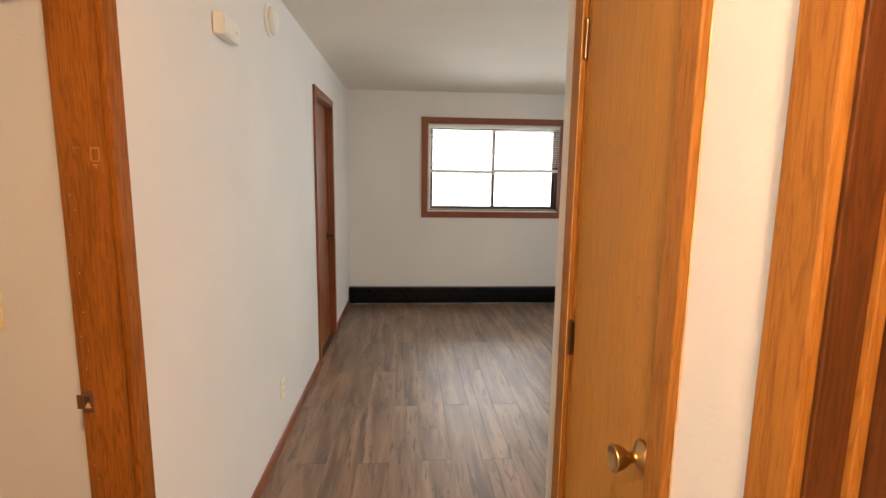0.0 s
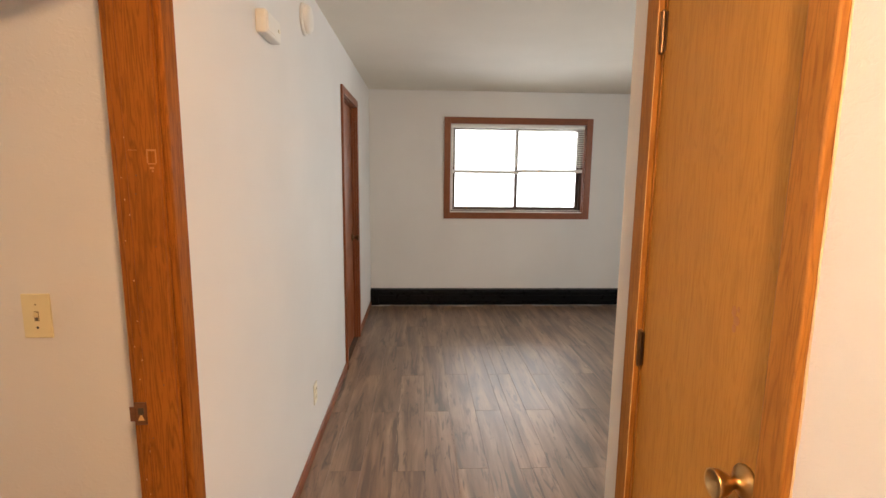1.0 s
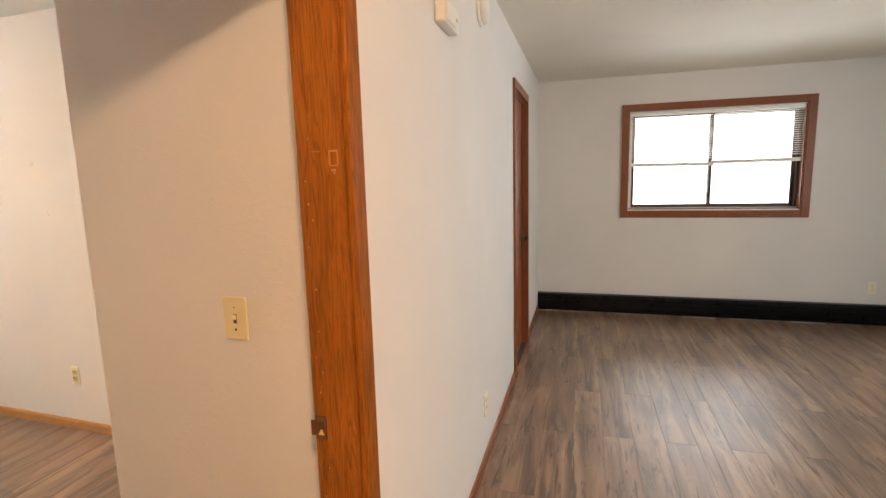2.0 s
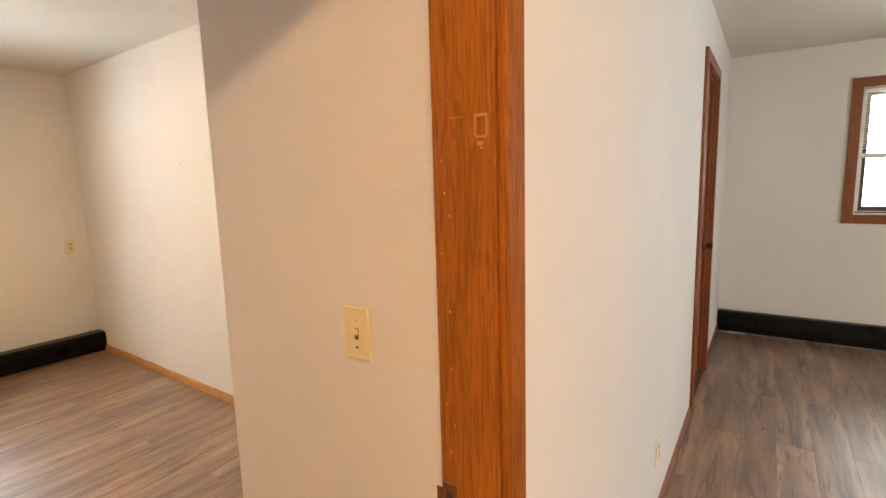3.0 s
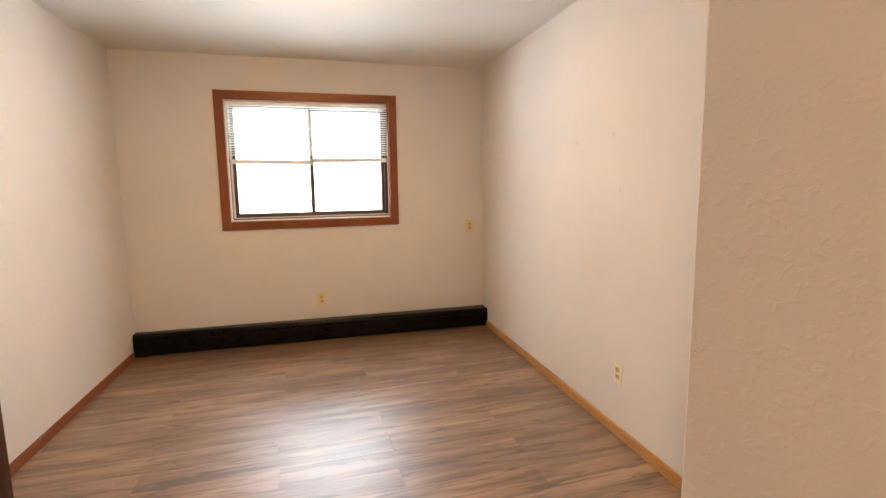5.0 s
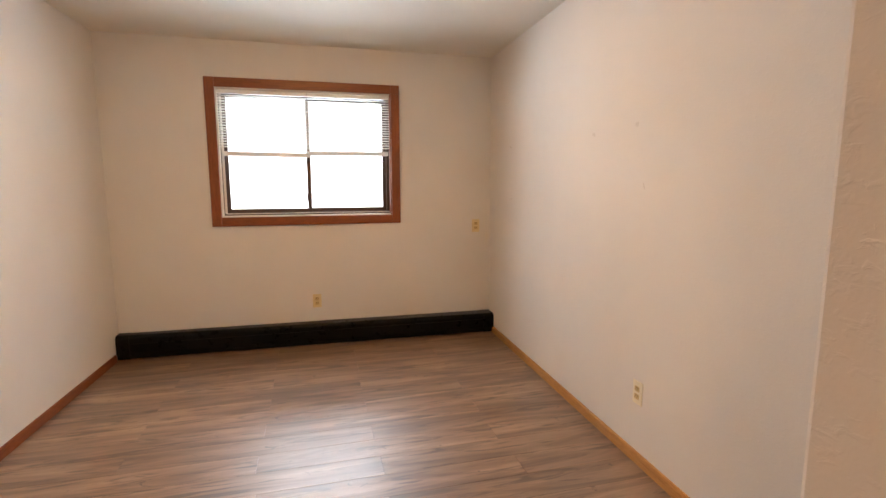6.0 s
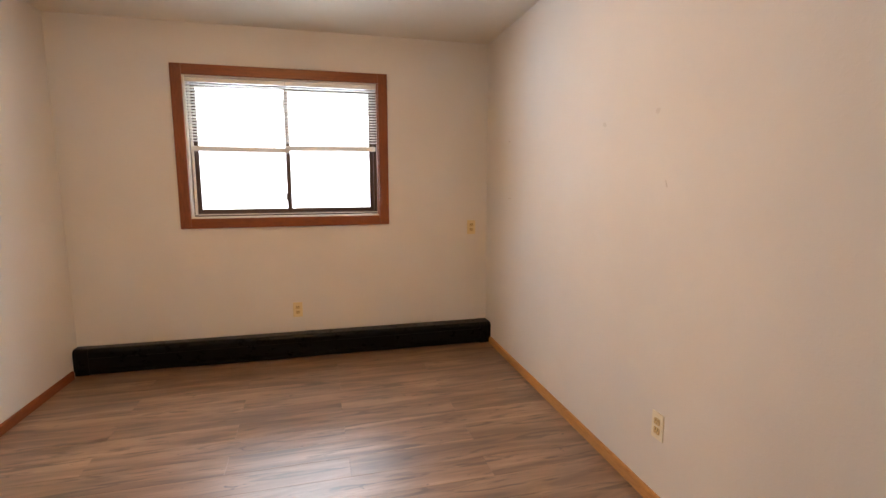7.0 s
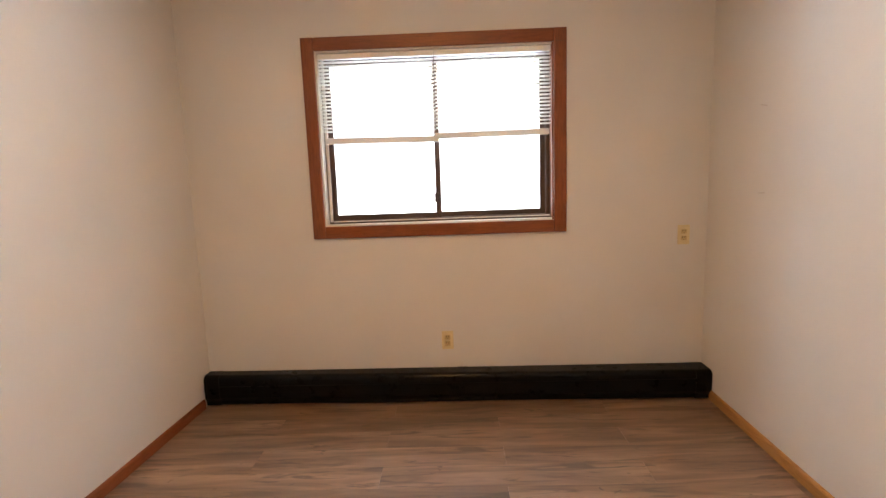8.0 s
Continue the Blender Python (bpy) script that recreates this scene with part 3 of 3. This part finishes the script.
def blind(m, width, z_top, z_bottom, label, sag=0.0):
    """A narrow-slat venetian blind, half lowered; local x along the wall, hung inside the window."""
    b = thing("venetian_blind", m, label, "blind", "blinds in the windows")
    part("head_rail", box(0.001, width - 0.001, 0.012, 0.040, z_top - 0.030, z_top, 0.003, 2), RAIL, b)
    pitch = 0.0205
    n = int((z_top - 0.045 - z_bottom - 0.02) / pitch)
    outline = [(-0.0125, 0.0), (-0.006, 0.0014), (0.0, 0.0019), (0.006, 0.0014), (0.0125, 0.0), (0.006, 0.0008), (0.0, 0.0013), (-0.006, 0.0008)]
    tilt = radians(-16)
    turned = [(0.026 + y * math.cos(tilt) - z * math.sin(tilt), y * math.sin(tilt) + z * math.cos(tilt)) for y, z in outline]
    me = mesh_of("slat", extruded(turned, 0.002, width - 0.002), SLAT)
    for i in range(n):
        ob = new("slat", me)
        ob.parent = b
        ob.location = (0, 0, z_top - 0.045 - i * pitch)
        ob.rotation_euler = (0, sag / width * (0.3 + 0.7 * i / n), 0)
    rail = part("bottom_rail", box(0.001, width - 0.001, 0.014, 0.038, z_bottom - 0.018, z_bottom + 0.018, 0.005, 2), RAIL_BOTTOM, b)
    rail.rotation_euler = (0, sag / width, 0)
    for x in (0.09, width - 0.09):
        for y in (0.0135, 0.0385):
            part("ladder_cord", box(x - 0.0008, x + 0.0008, y - 0.0008, y + 0.0008, z_bottom, z_top - 0.03), RAIL, b)
    return b


bed_m = pose(BED_W, BWIN[0], 0, 0, 0, RZ_W)
liv_m = pose(LWIN[0], LIV_N, 0)
window("window_1", bed_m, BWIN[1] - BWIN[0], BWIN[2], BWIN[3], "sliding bronze window in a reddish-brown wooden casing")
window("window_2", liv_m, LWIN[1] - LWIN[0], LWIN[2], LWIN[3], "wide sliding bronze window in a reddish-brown casing")
window("window_3", pose(LIV_E, EWIN[1], 0, 0, 0, RZ_E), EWIN[1] - EWIN[0], EWIN[2], EWIN[3], "sliding bronze window in the side wall")
for m, (a, b, lo, hi), zb in ((bed_m, BWIN, 1.595), (liv_m, LWIN, 1.565)):
    half = (b - a) / 2 - 0.010
    blind(m @ pose(0.010, 0, 0), half, hi - 0.014, zb - 0.008, "off-white slatted blind, half lowered in the window", 0.008)
    blind(m @ pose(0.010 + half, 0, 0), half, hi - 0.014, zb, "off-white slatted blind, half lowered in the window", -0.004)

# ---- baseboard heaters ----


def heater(m, length, depth, height, label, fall=0.0, strip=False, back=0.0):
    h = thing("baseboard_heater", m, label, "heater", "baseboard heaters")
    d, r = depth, 0.03
    arc = [(-d + r - r * math.sin(a), height - r + r * math.cos(a)) for a in [radians(k) for k in range(0, 91, 15)]]
    outline = [(back, height), *arc, (-d, 0.06), (-d + 0.012, 0.035), (-d + 0.012, 0.012), (back, 0.012)]
    cuts = [0.085, length * 0.52, length - 0.085]
    part("front_cover", extruded(outline, cuts[0], cuts[1] - 0.001), HEATER, h)
    big = [(y * 1.02, 0.012 + (z - 0.012) * 1.012) for y, z in outline]
    part("front_cover", extruded(outline, cuts[1] + 0.001, cuts[2]), HEATER, h)
    part("splice_plate", extruded(big, cuts[1] - 0.03, cuts[1] + 0.03), HEATER, h)
    for a, b in ((0.004, cuts[0] + 0.01), (cuts[2] - 0.01, length - 0.004)):
        part("end_cap", extruded([(y * 1.05, 0.008 + (z - 0.012) * 1.03) for y, z in outline], a, b), HEATER, h)
    for ob in h.children:
        for v in ob.data.vertices:
            v.co.z -= fall * v.co.x / length * v.co.z / height
    part("damper_lip", box(cuts[0], cuts[2], -d - 0.003, -d + 0.004, height - 0.072, height - 0.066), HEATER, h)
    if strip:
        rr, x = random.Random(8), 0.01
        while x < length - 0.3:
            w = rr.uniform(0.12, 0.55)
            part("foot_strip", box(x, x + w, -d + 0.012, -d + 0.022, 0.0, rr.uniform(0.003, 0.009)), CAULK, h, "pale strip along the floor")
            x += w + rr.uniform(0.02, 0.22)
    else:
        part("back_panel", box(0.01, length - 0.01, -0.03, -0.001, 0.0, 0.05), HEATER, h)
    return h


heater(pose(BED_W, BED_S, 0, 0, 0, RZ_W - 1.0), BED_N - BED_S, 0.085, 0.197, "long black enamelled baseboard heater below the bedroom window", 0.020, False, 0.07)
heater(pose(HALL_W, LIV_N, 0), LIV_E - HALL_W, 0.085, 0.195, "long black baseboard heater below the living room window", 0.0, True)

# ---- baseboards ----


def baseboard(name, m, length, mat):
    """Local x along the wall, room towards -y."""
    ob = tagged(new(name, mesh_of(name, extruded([(0, 0), (-0.012, 0), (-0.012, 0.045), (-0.008, 0.055), (-0.004, 0.058), (0, 0.058)], 0, length), mat)), "low varnished oak baseboard along the wall", "baseboard", kind="structure")
    ob.matrix_world = m
    return ob


baseboard("baseboard_bedroom_north", NORTH_M @ pose(0.1, 0, 0), STUB_X - BED_W - 0.1, BASE_X)
# south board takes the darker trim colour in place of the shade on it
baseboard("baseboard_bedroom_south", SOUTH_M @ pose(BED_E - BED_W, 0, 0, 0, 0, 180), BED_E - BED_W - 0.1, TRIM_X)
baseboard("baseboard_hall", pose(HALL_W, JAMB_N + 0.086, 0, 0, 0, RZ_W), LDOOR[0] - 0.063 - JAMB_N - 0.086, TRIM_X)
baseboard("baseboard_living", pose(HALL_W, LDOOR[1] + 0.063, 0, 0, 0, RZ_W), LIV_N - 0.09 - LDOOR[1] - 0.063, TRIM_X)
baseboard("baseboard_switch", pose(STUB_X, SWITCH_Y, 0), BED_E - STUB_X, BASE_X)

# ---- wall plates ----


def screw(parent, x, z, mat):
    bm = lathe([(0.0024, 0.0), (0.0022, -0.0010), (0.0010, -0.0013)], 10, "y")
    bmesh.ops.translate(bm, verts=bm.verts[:], vec=(x, -0.006, z))
    return part("screw", bm, mat, parent)


def plate_body(parent, mat, w=0.070, h=0.115):
    return part("cover_plate", box(-w / 2, w / 2, -0.006, 0.0, -h / 2, h / 2, 0.0025, 2), mat, parent)


def light_switch(m):
    s = thing("light_switch", m, "yellowed ivory toggle light switch on the textured wall", "switch")
    plate_body(s, IVORY)
    screw(s, 0, 0.030, SLOT)
    low = lathe([(0.0034, 0.0), (0.0031, -0.0010), (0.0014, -0.0013)], 12, "y")
    bmesh.ops.translate(low, verts=low.verts[:], vec=(0, -0.006, -0.030))
    part("screw", low, HOLE, s, "dark rusted screw head")
    part("slot", box(-0.0062, 0.0062, -0.0068, -0.005, -0.0135, 0.0125, 0.0008), SLOT, s, "raised frame round the toggle")
    part("slot", box(-0.0036, 0.0036, -0.0072, -0.005, -0.0120, -0.0035, 0.0004), HOLE, s, "dark gap below the toggle")
    t = box(-0.0042, 0.0042, -0.0205, -0.005, -0.004, 0.0070, 0.0022, 2)
    bmesh.ops.rotate(t, verts=t.verts[:], cent=(0, -0.005, 0), matrix=Matrix.Rotation(radians(-28), 3, "X"))
    part("toggle", t, IVORY, s, "worn ivory toggle")
    return s


def outlet(m, label, mat, face_mat=None):
    o = thing("wall_outlet", m, label, "outlet", "wall outlets")
    plate_body(o, mat)
    for z in (-0.0195, 0.0195):
        face = part("receptacle", box(-0.0165, 0.0165, -0.0078, -0.005, z - 0.0135, z + 0.0135, 0.004, 2), face_mat or mat, o)
        for x in (-0.0065, 0.0065):
            part("slot", box(x - 0.0015, x + 0.0015, -0.0082, -0.006, z - 0.001, z + 0.009), HOLE, face)
        part("slot", box(-0.0025, 0.0025, -0.0082, -0.006, z - 0.0095, z - 0.005, 0.001), HOLE, face)
    screw(o, 0, 0, mat)
    return o


light_switch(pose(-0.896, SWITCH_Y, 1.145))
outlet(NORTH_M @ pose(2.285, 0, 0.352), "almond duplex outlet low on the bedroom wall", ALMOND, TAN)
outlet(pose(BED_W, 0.992, 0.362, 0, 0, RZ_W), "yellowed duplex outlet below the bedroom window", IVORY, TAN)
outlet(pose(BED_W, 2.408, 0.970, 0, 0, RZ_W), "yellowed wall plate beside the bedroom corner", IVORY, TAN)
outlet(pose(HALL_W, 2.720, 0.318, 0, 0, RZ_W), "almond duplex outlet low on the hall wall", ALMOND)
outlet(pose(2.59, LIV_N, 0.352), "almond duplex outlet beside the living room window", ALMOND)

# ---- wall devices ----
chime = thing("door_chime", pose(HALL_W, 2.065, 2.036, 0, 0, RZ_W), "small off-white plastic door chime box on the wall", "chime")
part("housing", box(-0.09, 0.09, -0.040, 0.0, -0.040, 0.040, 0.008, 3), WHITE, chime)
part("grille", box(-0.085, 0.02, -0.0445, -0.040, -0.032, 0.032, 0.002), WHITE, chime)
part("button", box(0.045, 0.065, -0.045, -0.040, -0.006, 0.006, 0.002), ALMOND, chime)

smoke = thing("smoke_detector", pose(HALL_W, 2.710, 2.255, 0, 0, RZ_W), "round off-white smoke detector high on the hall wall", "smoke detector")
part("base_ring", lathe([(0.076, 0.0), (0.076, -0.010), (0.070, -0.014)], 40, "y"), WHITE, smoke, "", True)
part("cover", lathe([(0.066, -0.012), (0.064, -0.030), (0.055, -0.040), (0.035, -0.044), (0.004, -0.045)], 40, "y"), WHITE, smoke, "", True)


def ceiling_lamp(m, glow, label, size, stem):
    """A dome lamp on a short stem; local z down from the ceiling is negative."""
    l = thing("ceiling_lamp", m, label, "lamp", "ceiling lamps")
    part("canopy", lathe([(0.060, 0.0), (0.062, -0.008), (0.050, -0.016), (0.018, -0.020), (0.014, -stem - 0.030)], 40), BRASS, l, "brass ceiling canopy", True)
    dome = [(0.070, -0.022), (0.120, -0.027), (0.155, -0.036), (0.166, -0.045), (0.162, -0.055), (0.146, -0.066), (0.12, -0.075), (0.085, -0.082), (0.045, -0.086), (0.012, -0.087)]
    part("shade", lathe([(q * size, h - stem) for q, h in dome], 48), glow, l, "glowing frosted glass dome", True)
    part("finial", lathe([(0.011, -stem - 0.085), (0.012, -stem - 0.090), (0.007, -stem - 0.095), (0.008, -stem - 0.100), (0.003, -stem - 0.104)], 20), BRASS, l, "small brass finial", True)
    return l


ceiling_lamp(pose(-3.40, 0.930, TOP), BED_GLOW, "lit frosted dome lamp on the bedroom ceiling", 1.0, 0.025)
ceiling_lamp(pose(0.32, -0.06, TOP), HALL_GLOW, "lit frosted dome lamp on the hall ceiling", 0.6, 0.075)

# ---- floors: one slab and its planks ----
PW, PL, P0 = 0.165, 1.22, -3.53


def floor(name, x0, x1, y0, y1, label, more=()):
    slabs = [box(a, b, c, d, -0.12, -0.004) for a, b, c, d in ((x0, x1, y0, y1), *more)]
    return solid(name, joined(*slabs), SUBFLOOR, label, "floor")


def plank_mesh(w, l, cache={}):
    key = (round(w, 3), round(l, 3))
    if key not in cache:
        bm = box(0.0004, w - 0.0004, 0.0004, l - 0.0004, -0.004, 0.0)
        top = [e for e in bm.edges if all(v.co.z > -0.001 for v in e.verts)]
        bmesh.ops.bevel(bm, geom=top, offset=0.0005, segments=1, affect="EDGES")
        cache[key] = mesh_of("plank", bm, PLANK)
    return cache[key]


def lay(slab, x0, x1, y0, y1, rng):
    r = math.floor((x0 - P0) / PW)
    while P0 + r * PW < x1 - 0.004:
        a, b = max(x0, P0 + r * PW), min(x1, P0 + (r + 1) * PW)
        start = (0.685 if r % 2 == 0 else 0.045) + rng.uniform(-0.012, 0.012)
        k = math.floor((y0 - start) / PL)
        while start + k * PL < y1 - 0.004:
            c, d = max(y0, start + k * PL), min(y1, start + (k + 1) * PL)
            if d - c > 0.01 and b - a > 0.008:
                ob = new("plank", plank_mesh(b - a, d - c))
                ob.parent = slab
                ob.location = (a, c, 0.0)
            k += 1
        r += 1


rng = random.Random(7)
bed_floor = floor("floor_bedroom", BED_W, BED_E, BED_S - 0.17, BED_N, "grey-brown wood-look vinyl plank floor in the bedroom")
lay(bed_floor, BED_W, STUB_X, BED_S - 0.17, BED_N, rng)
lay(bed_floor, STUB_X, BED_E, BED_S - 0.17, SWITCH_Y, rng)
hall_floor = floor("floor_living", BED_E, HALL_E + 0.11, HALL_S, LIV_N, "grey-brown wood-look vinyl plank floor in hall and living room", [(HALL_E + 0.11, LIV_E, CORNER_Y - 0.11, LIV_N)])
lay(hall_floor, BED_E, HALL_W, JAMB_S, JAMB_N, rng)
lay(hall_floor, HALL_W, HALL_E, HALL_S, LIV_N, rng)
lay(hall_floor, HALL_E, LIV_E, CORNER_Y, LIV_N, rng)
